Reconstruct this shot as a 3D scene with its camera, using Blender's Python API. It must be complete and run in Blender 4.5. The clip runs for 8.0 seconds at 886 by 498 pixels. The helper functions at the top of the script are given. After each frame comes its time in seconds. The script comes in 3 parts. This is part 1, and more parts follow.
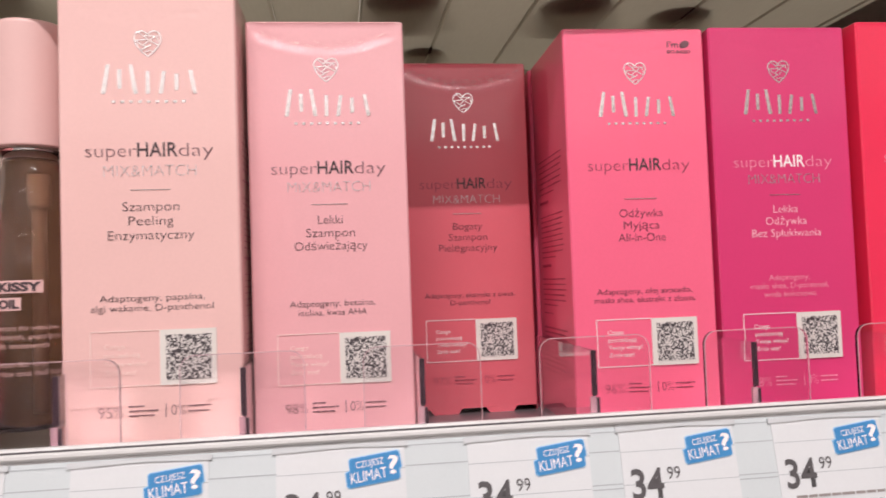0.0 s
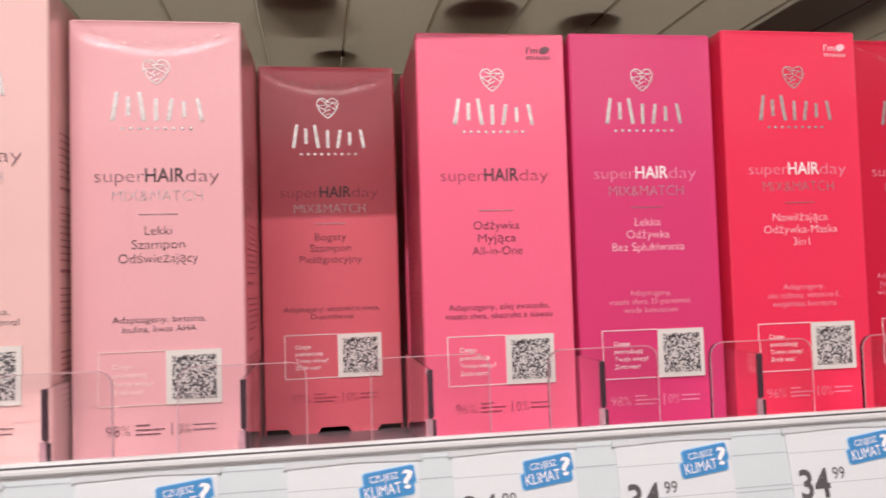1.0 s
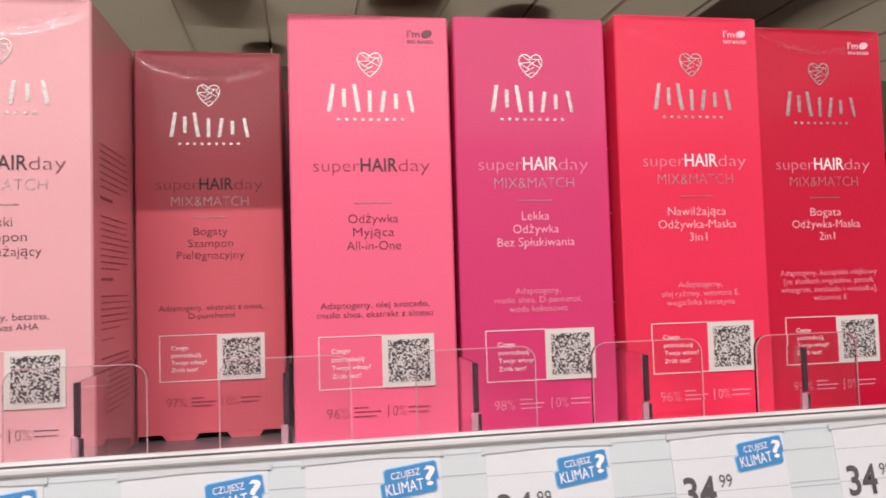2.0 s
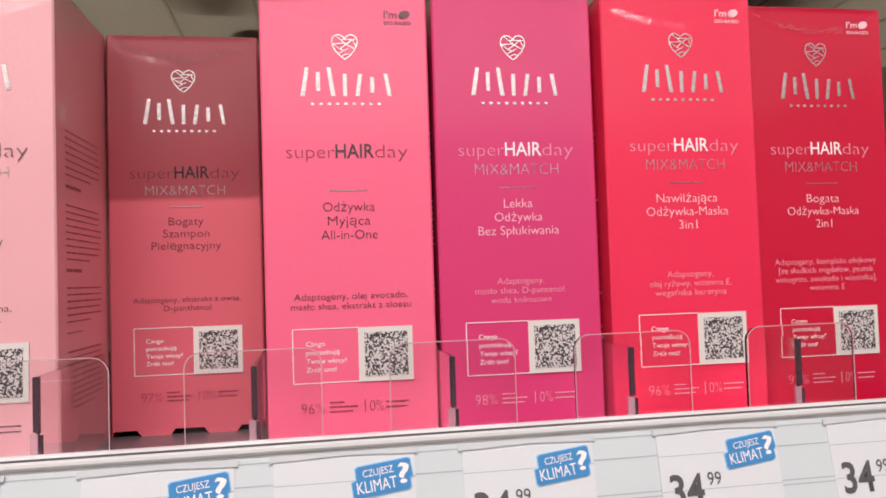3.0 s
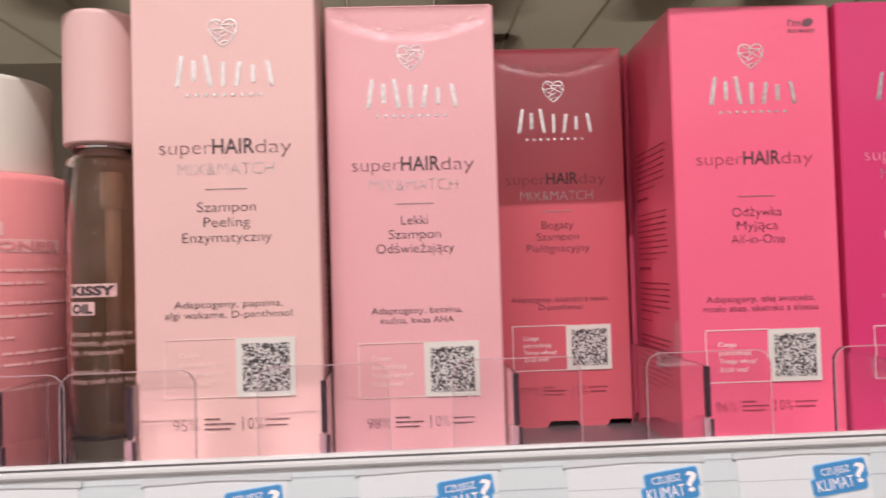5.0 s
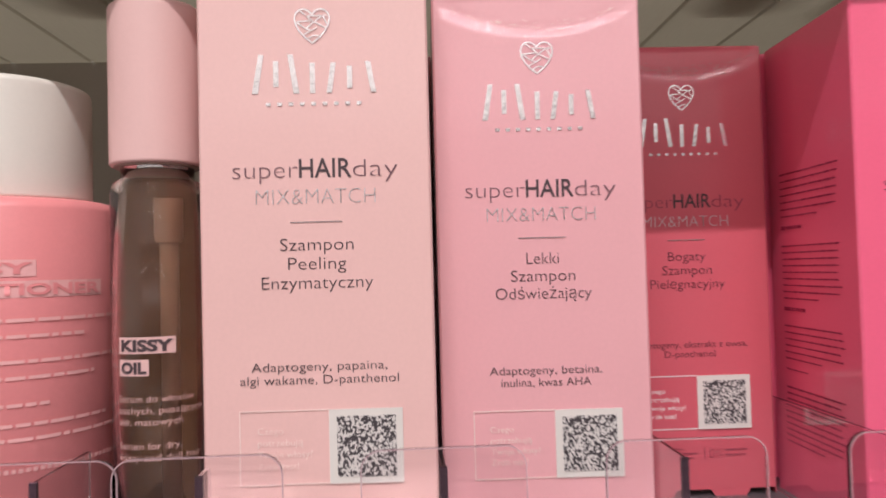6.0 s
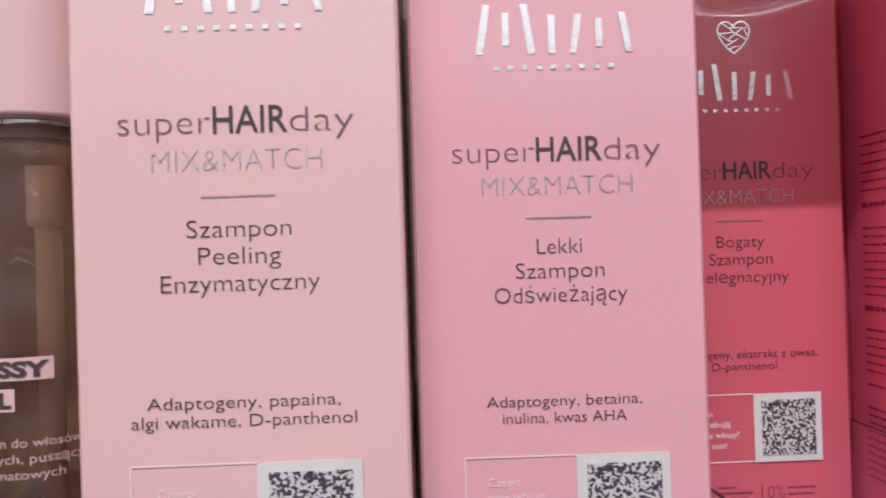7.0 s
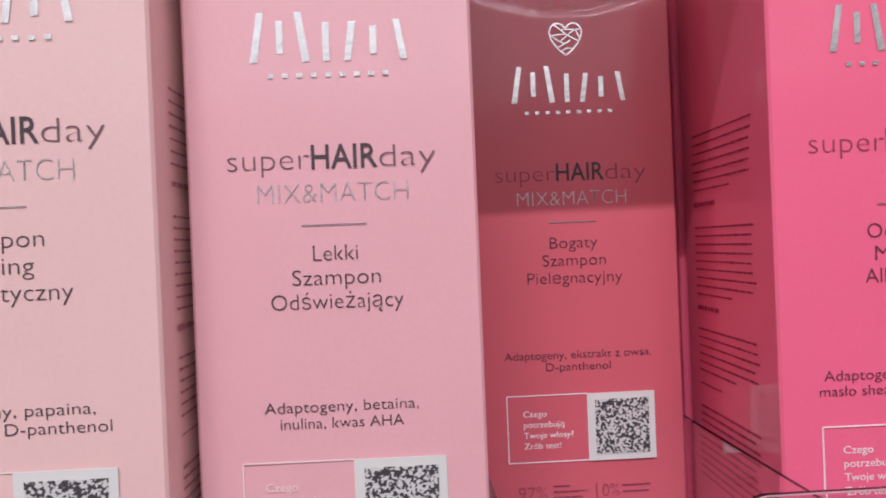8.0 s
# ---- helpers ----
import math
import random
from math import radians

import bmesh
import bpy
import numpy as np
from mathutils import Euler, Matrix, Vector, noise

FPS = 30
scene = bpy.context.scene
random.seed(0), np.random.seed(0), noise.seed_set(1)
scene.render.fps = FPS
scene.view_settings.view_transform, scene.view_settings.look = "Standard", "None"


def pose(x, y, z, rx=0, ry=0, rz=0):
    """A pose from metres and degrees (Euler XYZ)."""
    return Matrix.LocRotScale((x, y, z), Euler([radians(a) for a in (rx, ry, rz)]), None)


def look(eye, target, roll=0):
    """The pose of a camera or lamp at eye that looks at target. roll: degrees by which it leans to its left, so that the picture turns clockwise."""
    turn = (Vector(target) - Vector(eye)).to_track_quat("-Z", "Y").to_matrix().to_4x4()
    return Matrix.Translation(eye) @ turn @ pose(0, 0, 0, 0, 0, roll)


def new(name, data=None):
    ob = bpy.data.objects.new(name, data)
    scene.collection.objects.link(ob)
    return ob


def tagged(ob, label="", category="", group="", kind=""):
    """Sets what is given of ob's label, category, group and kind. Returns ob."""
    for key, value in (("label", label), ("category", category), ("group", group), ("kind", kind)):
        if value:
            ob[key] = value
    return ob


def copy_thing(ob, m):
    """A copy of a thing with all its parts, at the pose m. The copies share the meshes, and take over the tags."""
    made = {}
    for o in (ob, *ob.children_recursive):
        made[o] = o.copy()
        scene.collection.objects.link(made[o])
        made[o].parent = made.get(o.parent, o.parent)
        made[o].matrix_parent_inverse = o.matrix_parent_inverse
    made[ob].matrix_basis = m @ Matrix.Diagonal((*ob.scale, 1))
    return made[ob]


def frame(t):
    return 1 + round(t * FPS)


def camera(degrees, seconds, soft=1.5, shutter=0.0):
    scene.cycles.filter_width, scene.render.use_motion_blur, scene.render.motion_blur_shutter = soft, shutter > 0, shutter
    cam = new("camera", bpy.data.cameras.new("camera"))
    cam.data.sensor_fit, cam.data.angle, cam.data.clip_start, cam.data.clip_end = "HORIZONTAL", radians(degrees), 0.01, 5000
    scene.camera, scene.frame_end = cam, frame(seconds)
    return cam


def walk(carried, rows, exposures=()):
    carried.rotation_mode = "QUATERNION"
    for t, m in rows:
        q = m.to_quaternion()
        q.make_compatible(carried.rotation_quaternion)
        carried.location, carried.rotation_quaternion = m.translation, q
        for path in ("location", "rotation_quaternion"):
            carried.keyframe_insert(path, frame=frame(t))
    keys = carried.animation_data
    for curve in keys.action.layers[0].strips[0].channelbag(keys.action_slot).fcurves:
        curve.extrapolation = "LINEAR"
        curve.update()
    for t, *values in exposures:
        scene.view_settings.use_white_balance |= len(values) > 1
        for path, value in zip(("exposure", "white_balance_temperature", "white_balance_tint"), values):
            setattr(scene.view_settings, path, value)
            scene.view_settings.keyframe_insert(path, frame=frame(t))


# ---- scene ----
cam = camera(61.0, 8.0, soft=1.7, shutter=0.35)
METRES, EYE, TURN = 0.4, 1.362, -7.8
ROWS = [
    (0.0, 0.0, 0.0, 0.0, 0.08, 2.38, 2.04),
    (0.5, 0.0544, 0.0236, 0.0061, -0.95, 2.41, 1.91),
    (1.0, 0.1265, 0.0327, 0.0067, -1.74, 2.57, 1.76),
    (1.5, 0.2019, 0.0673, 0.0024, -2.41, 2.67, 1.67),
    (2.0, 0.2306, 0.0712, -0.0007, -2.85, 2.66, 1.66),
    (3.5, 0.229, 0.0824, -0.0037, -1.05, 2.25, 1.98),
    (4.0, 0.1727, 0.0742, 0.0055, 0.84, 2.08, 1.98),
    (4.5, 0.0837, 0.0623, 0.0129, 2.79, 2.02, 1.88),
    (5.0, -0.0273, 0.0559, 0.0157, 4.77, 1.67, 1.7),
    (6.5, -0.1414, 0.3178, 0.0635, 5.53, 0.42, 1.58),
    (7.0, -0.1288, 0.3205, 0.0588, 5.39, 0.39, 1.81),
    (7.5, -0.0592, 0.3248, 0.0593, 4.88, -0.09, 2.05),
    (8.0, -0.0168, 0.3281, 0.0627, 4.94, -0.28, 2.34),
]
BETWEEN = [
    (2.2, look((0.101, 0.018, 1.362), (0.482, 1.979, 1.448), -1.7)),
    (2.75, look((0.1085, 0.0215, 1.361), (0.468, 1.988, 1.441), -1.8)),
    (3.3, look((0.105, 0.025, 1.360), (0.432, 1.996, 1.432), -1.9)),
    (5.2, look((-0.019, 0.024, 1.370), (0.080, 2.021, 1.440), -1.6)),
    (6.3, look((-0.043, 0.114, 1.387), (0.046, 2.112, 1.422), -1.5)),
]
path = [(t, pose(0, 0, EYE, 0, 0, TURN) @ pose(METRES * x, METRES * y, METRES * z, 90 + pitch, roll, yaw)) for t, x, y, z, yaw, pitch, roll in ROWS]
walk(cam, sorted(path + BETWEEN, key=lambda row: row[0]),
     exposures=[(0.0, 0.0, 6500, 10), (4.0, 0.0, 6500, 10), (5.0, -0.1, 6500, 10), (6.3, -0.18, 6050, 7), (6.5, -0.24, 5700, 5), (8.0, -0.2, 5650, 5)])

# ---- world and lights ----
world = bpy.data.worlds.new("world")
scene.world = world
world.use_nodes = True
world.node_tree.nodes["Background"].inputs[0].default_value = (1.0, 0.97, 0.94, 1)
world.node_tree.nodes["Background"].inputs[1].default_value = 0.05


def ceiling_lamp(x, y, z, length, width, watts):
    data = bpy.data.lights.new("ceiling_lamp_light", "AREA")
    data.shape, data.size, data.size_y, data.energy = "RECTANGLE", length, width, watts
    data.color = (1.0, 0.945, 0.935)
    ob = new("ceiling_lamp_light", data)
    ob.matrix_world = pose(x, y, z)
    return ob


LAMPS = [(-0.10, -0.83, 1.0, 43.5, 0.016), (-1.25, -2.45, 1.3, 21, 0.05), (0.65, -2.55, 2.1, 30, 0.05)]
for lx, ly, span, watts, wide in LAMPS:
    ceiling_lamp(lx, ly, 2.94, span, wide, watts)


# ---- materials ----
def srgb(r, g, b):
    return tuple(((c / 255 + 0.055) / 1.055) ** 2.4 if c > 10 else c / 3294.6 for c in (r, g, b))


def material(name, color, rough=0.5, metal=0.0, coat=0.0, coat_rough=0.1, vary=0.04, grain=900.0, bump=0.02, bump_scale=1500.0, trans=0.0, ior=1.45, spec=0.5):
    """Principled surface with two scales of colour change and a fine relief."""
    m = bpy.data.materials.new(name)
    m.use_nodes = True
    nt = m.node_tree
    p = nt.nodes["Principled BSDF"]
    p.inputs["Roughness"].default_value = rough
    p.inputs["Metallic"].default_value = metal
    p.inputs["Coat Weight"].default_value = coat
    p.inputs["Coat Roughness"].default_value = coat_rough
    p.inputs["Transmission Weight"].default_value = trans
    p.inputs["IOR"].default_value = ior
    p.inputs["Specular IOR Level"].default_value = spec
    p.inputs["Base Color"].default_value = (*color, 1)
    tc = nt.nodes.new("ShaderNodeTexCoord")
    if vary > 0:
        fine = nt.nodes.new("ShaderNodeTexNoise")
        fine.inputs["Scale"].default_value, fine.inputs["Detail"].default_value = grain, 4
        wide = nt.nodes.new("ShaderNodeTexNoise")
        wide.inputs["Scale"].default_value, wide.inputs["Detail"].default_value = 18.0, 3
        both = nt.nodes.new("ShaderNodeMath")
        both.operation = "ADD"
        ramp = nt.nodes.new("ShaderNodeMapRange")
        ramp.inputs["From Min"].default_value, ramp.inputs["From Max"].default_value = 0.6, 1.4
        ramp.inputs["To Min"].default_value, ramp.inputs["To Max"].default_value = 1 - vary, 1 + vary
        mul = nt.nodes.new("ShaderNodeVectorMath")
        mul.operation = "SCALE"
        mul.inputs[0].default_value = color
        nt.links.new(tc.outputs["Object"], fine.inputs["Vector"])
        nt.links.new(tc.outputs["Object"], wide.inputs["Vector"])
        nt.links.new(fine.outputs["Fac"], both.inputs[0])
        nt.links.new(wide.outputs["Fac"], both.inputs[1])
        nt.links.new(both.outputs[0], ramp.inputs["Value"])
        nt.links.new(ramp.outputs["Result"], mul.inputs["Scale"])
        nt.links.new(mul.outputs["Vector"], p.inputs["Base Color"])
    if bump > 0:
        n = nt.nodes.new("ShaderNodeTexNoise")
        n.inputs["Scale"].default_value, n.inputs["Detail"].default_value = bump_scale, 3
        b = nt.nodes.new("ShaderNodeBump")
        b.inputs["Strength"].default_value, b.inputs["Distance"].default_value = bump, 0.001
        nt.links.new(tc.outputs["Object"], n.inputs["Vector"])
        nt.links.new(n.outputs["Fac"], b.inputs["Height"])
        nt.links.new(b.outputs["Normal"], p.inputs["Normal"])
    return m


def carton(name, rgb):
    return material(name, srgb(*rgb), rough=0.42, coat=0.8, coat_rough=0.10, vary=0.03, bump=0.03, bump_scale=2500.0, spec=0.5)


M_PEACH = carton("carton_peach", (239, 193, 188))
M_PINK = carton("carton_light_pink", (238, 175, 180))
M_ROSE = carton("carton_rose", (214, 96, 110))
M_HOT = carton("carton_hot_pink", (250, 105, 140))
M_MAGENTA = carton("carton_magenta", (220, 56, 116))
M_RED = carton("carton_coral_red", (244, 46, 86))
M_CRIMSON = carton("carton_crimson", (206, 0, 54))
M_INK = material("ink_dark", srgb(78, 62, 66), rough=0.55, vary=0, bump=0)
M_INK_SOFT = material("ink_soft", srgb(120, 84, 92), rough=0.5, vary=0, bump=0)
M_INK_WARM = material("ink_warm_brown", srgb(100, 50, 62), rough=0.5, vary=0, bump=0)
M_INK_WARM_SOFT = material("ink_warm_soft", srgb(150, 62, 82), rough=0.5, vary=0, bump=0)
M_INK_SIDE = material("ink_side_dusky_pink", srgb(160, 100, 108), rough=0.5, vary=0, bump=0)
M_INK_SIDE_HOT = material("ink_side_deep_pink", srgb(158, 38, 74), rough=0.5, vary=0, bump=0)
# pale tones of the painted crease glints, shared with the edge scuffs
M_GLINT_SCUFF_ROSE = material("glint_and_scuff_rose", srgb(226, 150, 156), rough=0.22, metal=0.25, coat=0.6, vary=0, bump=0)
M_GLINT_SCUFF_RED = material("glint_and_scuff_red", srgb(232, 128, 140), rough=0.22, metal=0.25, coat=0.6, vary=0, bump=0)
M_INK_GLINT_FAINT = material("ink_and_glint_cream", srgb(250, 222, 216), rough=0.5, vary=0, bump=0)
M_INK_MID = material("ink_mid_pink", srgb(236, 160, 178), rough=0.45, vary=0, bump=0)
M_FOIL_THIN = material("silver_foil_thin", (0.64, 0.59, 0.60), rough=0.32, metal=0.85, vary=0, bump=0.13, bump_scale=420.0)
M_INK_LIGHT = material("ink_pale_pink", srgb(248, 205, 214), rough=0.5, vary=0, bump=0)
M_WHITE_INK = material("ink_white", srgb(250, 240, 240), rough=0.5, vary=0, bump=0)
M_FOIL = material("silver_foil", (0.90, 0.875, 0.87), rough=0.22, metal=1.0, vary=0, bump=0.10, bump_scale=420.0)
M_PATCH = material("patch_white", srgb(226, 218, 212), rough=0.6, vary=0.02, bump=0)
M_MOTTLE = material("print_dense_mottle", srgb(150, 141, 139), rough=0.6, vary=0, bump=0)
_mn = M_MOTTLE.node_tree
_mt = _mn.nodes.new("ShaderNodeTexCoord")
_mz = _mn.nodes.new("ShaderNodeTexNoise")
_mz.inputs["Scale"].default_value, _mz.inputs["Detail"].default_value = 1400.0, 1.0
_mr = _mn.nodes.new("ShaderNodeValToRGB")
_mr.color_ramp.elements[0].position, _mr.color_ramp.elements[1].position = 0.475, 0.525
_mr.color_ramp.elements[0].color, _mr.color_ramp.elements[1].color = (*srgb(66, 58, 62), 1), (*srgb(214, 206, 202), 1)
_mn.links.new(_mt.outputs["Object"], _mz.inputs["Vector"])
_mn.links.new(_mz.outputs["Fac"], _mr.inputs["Fac"])
_mn.links.new(_mr.outputs["Color"], _mn.nodes["Principled BSDF"].inputs["Base Color"])
M_GREY_PRINT = material("print_grey", srgb(150, 141, 139), rough=0.6, vary=0.05, bump=0)
M_DECK = material("deck_grey_metal", srgb(98, 88, 92), rough=0.28, vary=0.06, bump=0.03, bump_scale=700.0)
M_RAIL = material("rail_white_plastic", srgb(212, 210, 209), rough=0.35, vary=0.02, bump=0.01)
M_RAIL_GREY = material("rail_grey_seam", srgb(96, 92, 94), rough=0.5, vary=0.03, bump=0)
M_PAPER = material("label_paper", srgb(219, 220, 222), rough=0.6, vary=0.02, bump=0.03, bump_scale=900.0)
M_STRIP = material("strip_pale_blue_grey", srgb(208, 214, 216), rough=0.3, vary=0.02, bump=0.01)
M_FOLD = material("label_fold", srgb(176, 180, 184), rough=0.6, vary=0, bump=0)
M_HOLDER = material("holder_clear_grey", srgb(206, 208, 210), rough=0.25, vary=0.03, bump=0.0)
M_BLUE = material("sticker_blue", srgb(66, 138, 194), rough=0.45, vary=0.04, bump=0)
M_BLUE_PALE = material("sticker_pale_rim", srgb(150, 196, 230), rough=0.45, vary=0, bump=0)
M_PRICE = material("price_ink", srgb(88, 84, 86), rough=0.6, vary=0, bump=0)
M_CLEAR = material("clear_acrylic", (0.945, 0.915, 0.925), rough=0.015, trans=1.0, ior=1.47, vary=0, bump=0)
M_RIM_HIGHLIGHT = material("acrylic_rim_highlight", srgb(226, 190, 196), rough=0.25, trans=0.35, vary=0, bump=0)
M_EDGE = material("divider_edge_and_clip_shade", srgb(52, 35, 44), rough=0.3, vary=0.05, bump=0)
M_CLIP = material("divider_clip", srgb(220, 180, 190), rough=0.15, trans=0.62, vary=0, bump=0)
M_FROST = bpy.data.materials.new("frosted_olive_acrylic")
M_FROST.use_nodes = True
_nt = M_FROST.node_tree
_p = _nt.nodes["Principled BSDF"]
_p.inputs["Base Color"].default_value = (*srgb(190, 183, 165), 1)
_p.inputs["Roughness"].default_value = 0.4
_tr = _nt.nodes.new("ShaderNodeBsdfTranslucent")
_cl = _nt.nodes.new("ShaderNodeTexNoise")
_cl.inputs["Scale"].default_value = 30.0
_rm = _nt.nodes.new("ShaderNodeMix")
_rm.data_type = "RGBA"
_rm.inputs["A"].default_value = (*srgb(168, 160, 140), 1)
_rm.inputs["B"].default_value = (*srgb(188, 180, 160), 1)
_mx = _nt.nodes.new("ShaderNodeMixShader")
_mx.inputs[0].default_value = 0.45
_nt.links.new(_cl.outputs["Fac"], _rm.inputs["Factor"])
_nt.links.new(_rm.outputs["Result"], _tr.inputs["Color"])
_nt.links.new(_p.outputs[0], _mx.inputs[1])
_nt.links.new(_tr.outputs[0], _mx.inputs[2])
_nt.links.new(_mx.outputs[0], _nt.nodes["Material Output"].inputs["Surface"])
M_BROWN = material("dark_brown_base", srgb(92, 62, 54), rough=0.5, vary=0.08)
M_BACK = material("back_panel_grey", srgb(176, 169, 155), rough=0.55, vary=0.05)
M_WALL = material("shop_wall_paint", (0.60, 0.56, 0.55), rough=0.8, vary=0.04, grain=40.0)
M_REFLECTION_PANEL = material("reflection_panel_warm_grey", (0.27, 0.215, 0.21), rough=0.75, vary=0.06, grain=40.0)
M_WALL_WHITE = material("shop_wall_warm", (0.78, 0.73, 0.715), rough=0.8, vary=0.04, grain=40.0)
M_FLOOR = material("shop_floor_tile", (0.50, 0.485, 0.475), rough=0.35, vary=0.06, grain=30.0)
M_CEIL = material("shop_ceiling", (0.45, 0.445, 0.44), rough=0.9, vary=0.03, grain=60.0)
M_LAMP_BODY = material("lamp_body", (0.8, 0.8, 0.8), rough=0.4, vary=0, bump=0)
M_CAP_PINK = material("cap_soft_pink", srgb(230, 188, 184), rough=0.45, vary=0.02, bump=0.02)
M_GLASS = material("clear_bottle_glass", (0.92, 0.87, 0.85), rough=0.02, trans=1.0, ior=1.45, vary=0, bump=0)
M_OIL = material("brown_oil", (0.80, 0.505, 0.34), rough=0.03, trans=0.9, ior=1.36, vary=0, bump=0)
M_TUBE = material("dip_tube", (0.74, 0.70, 0.64), rough=0.35, vary=0, bump=0)
M_COLLAR = material("bottle_collar", srgb(176, 146, 134), rough=0.4, vary=0, bump=0)
M_BOTTLE_PRINT = material("bottle_print", srgb(214, 172, 166), rough=0.5, vary=0, bump=0)
M_JAR_PRINT = material("jar_print", srgb(245, 183, 182), rough=0.5, vary=0, bump=0)
M_JAR = material("jar_coral", srgb(240, 148, 150), rough=0.4, vary=0.03, bump=0.02)
M_JAR_CAP = material("jar_cap_white", srgb(226, 219, 209), rough=0.4, vary=0.02, bump=0.01)

# ---- mesh helpers ----


def mesh_of(bm, name, mat, smooth=False):
    me = bpy.data.meshes.new(name)
    bm.to_mesh(me)
    bm.free()
    me.materials.append(mat)
    if smooth:
        for poly in me.polygons:
            poly.use_smooth = True
    return me


def part(name, bm, mat, parent, label="", smooth=False):
    """Links a bmesh as one mesh object under a thing or under a part."""
    ob = new(name, mesh_of(bm, name, mat, smooth))
    ob.parent = parent
    if label:
        ob["label"] = label
    return ob


def thing(name, m, label, category, group="", kind=""):
    ob = new(name)
    ob.empty_display_size = 0.02
    ob.matrix_world = m
    return tagged(ob, label, category, group, kind)


def box(bm, x0, x1, y0, y1, z0, z1, bevel=0.0):
    r = bmesh.ops.create_cube(bm, size=1.0)
    vs = r["verts"]
    for v in vs:
        v.co = Vector(((x0 + x1) / 2 + v.co.x * (x1 - x0), (y0 + y1) / 2 + v.co.y * (y1 - y0), (z0 + z1) / 2 + v.co.z * (z1 - z0)))
    if bevel > 0:
        es = list({e for v in vs for e in v.link_edges})
        bmesh.ops.bevel(bm, geom=es, offset=bevel, segments=2, affect="EDGES", profile=0.5)
    return bm


def boxed(*a, bevel=0.0):
    return box(bmesh.new(), *a, bevel=bevel)


def lathe(profile, n=48):
    """A turned form from (radius, height) pairs, from its foot to its top."""
    bm = bmesh.new()
    rings = []
    for r, z in profile:
        if r < 1e-6:
            rings.append([bm.verts.new((0, 0, z))])
        else:
            rings.append([bm.verts.new((r * math.cos(2 * math.pi * k / n), r * math.sin(2 * math.pi * k / n), z)) for k in range(n)])
    for a, b in zip(rings, rings[1:]):
        for k in range(n):
            q = [a[k % len(a)], a[(k + 1) % len(a)], b[(k + 1) % len(b)], b[k % len(b)]]
            q = list(dict.fromkeys(q))
            if len(q) > 2:
                bm.faces.new(q)
    bmesh.ops.recalc_face_normals(bm, faces=bm.faces)
    return bm


def plate(points, y0, y1):
    """A flat plate in the x-z plane with the given outline and thickness in y."""
    bm = bmesh.new()
    f = [bm.verts.new((x, y0, z)) for x, z in points]
    b = [bm.verts.new((x, y1, z)) for x, z in points]
    bm.faces.new(f)
    bm.faces.new(b[::-1])
    for k in range(len(points)):
        j = (k + 1) % len(points)
        bm.faces.new((f[j], f[k], b[k], b[j]))
    bmesh.ops.recalc_face_normals(bm, faces=bm.faces)
    return bm


def rounded(x0, x1, z0, z1, r, corners="tl tr", n=8):
    """Outline of a rectangle with some rounded corners."""
    pts = []
    for key, cx, cz, a0 in (("bl", x0 + r, z0 + r, 180), ("br", x1 - r, z0 + r, 270), ("tr", x1 - r, z1 - r, 0), ("tl", x0 + r, z1 - r, 90)):
        if key in corners:
            pts += [(cx + r * math.cos(radians(a0 + 90 * k / n)), cz + r * math.sin(radians(a0 + 90 * k / n))) for k in range(n + 1)]
        else:
            pts.append((x0 if "l" in key else x1, z0 if "b" in key else z1))
    return pts


def line(bm, a, b, w, y0=-0.00005, y1=0.0):
    """A thin printed stroke in the x-z plane from a to b."""
    a, b = Vector((a[0], 0, a[1])), Vector((b[0], 0, b[1]))
    d = (b - a).normalized()
    s = Vector((-d.z, 0, d.x)) * (w / 2)
    f = [bm.verts.new(p + Vector((0, y0, 0))) for p in (a - s, b - s, b + s, a + s)]
    k = [bm.verts.new(p + Vector((0, y1, 0))) for p in (a - s, b - s, b + s, a + s)]
    bm.faces.new(f)
    for i in range(4):
        j = (i + 1) % 4
        bm.faces.new((f[j], f[i], k[i], k[j]))
    return bm


TEXT_CACHE = {}


def text_mesh(words, weight, mat):
    """A line of lettering as a mesh, cap height 1, starting at x = 0; returns mesh and width."""
    key = (words, weight, mat.name)
    if key not in TEXT_CACHE:
        cu = bpy.data.curves.new("lettering", "FONT")
        cu.body, cu.size, cu.offset, cu.resolution_u = words, 1.0, weight, 3
        ob = new("lettering", cu)
        me = bpy.data.meshes.new_from_object(ob.evaluated_get(bpy.context.evaluated_depsgraph_get()))
        bpy.data.objects.remove(ob)
        n = len(me.vertices)
        co = np.zeros(n * 3)
        me.vertices.foreach_get("co", co)
        co = co.reshape(-1, 3)
        x0, x1 = co[:, 0].min(), co[:, 0].max()
        co = np.stack([co[:, 0] - x0, np.zeros(n), co[:, 1] / 0.70], axis=1)
        me.vertices.foreach_set("co", co.ravel())
        me.materials.clear()
        me.materials.append(mat)
        me.update()
        TEXT_CACHE[key] = (me, x1 - x0)
    return TEXT_CACHE[key]


def lettering(words, x, z, width, cap, mat, parent, y=0.0, weight=0.0, align="c", label="", name="lettering", tilt=0.0):
    me, w = text_mesh(words, weight, mat)
    ob = new(name, me)
    ob.parent = parent
    x0 = x - width / 2 if align == "c" else x
    ob.matrix_local = Matrix.Translation((x0, y, z)) @ pose(0, 0, 0, 0, -tilt, 0) @ Matrix.Diagonal((width / w, 1, cap, 1))
    if label:
        ob["label"] = label
    return ob


# ---- setting: the shop aisle ----
SHELF = 1.301
UNDER = 1.545
BACK = 0.645


def structure(name, bm, mat, label, category, smooth=False):
    ob = new(name, mesh_of(bm, name, mat, smooth))
    return tagged(ob, label, category, kind="structure")


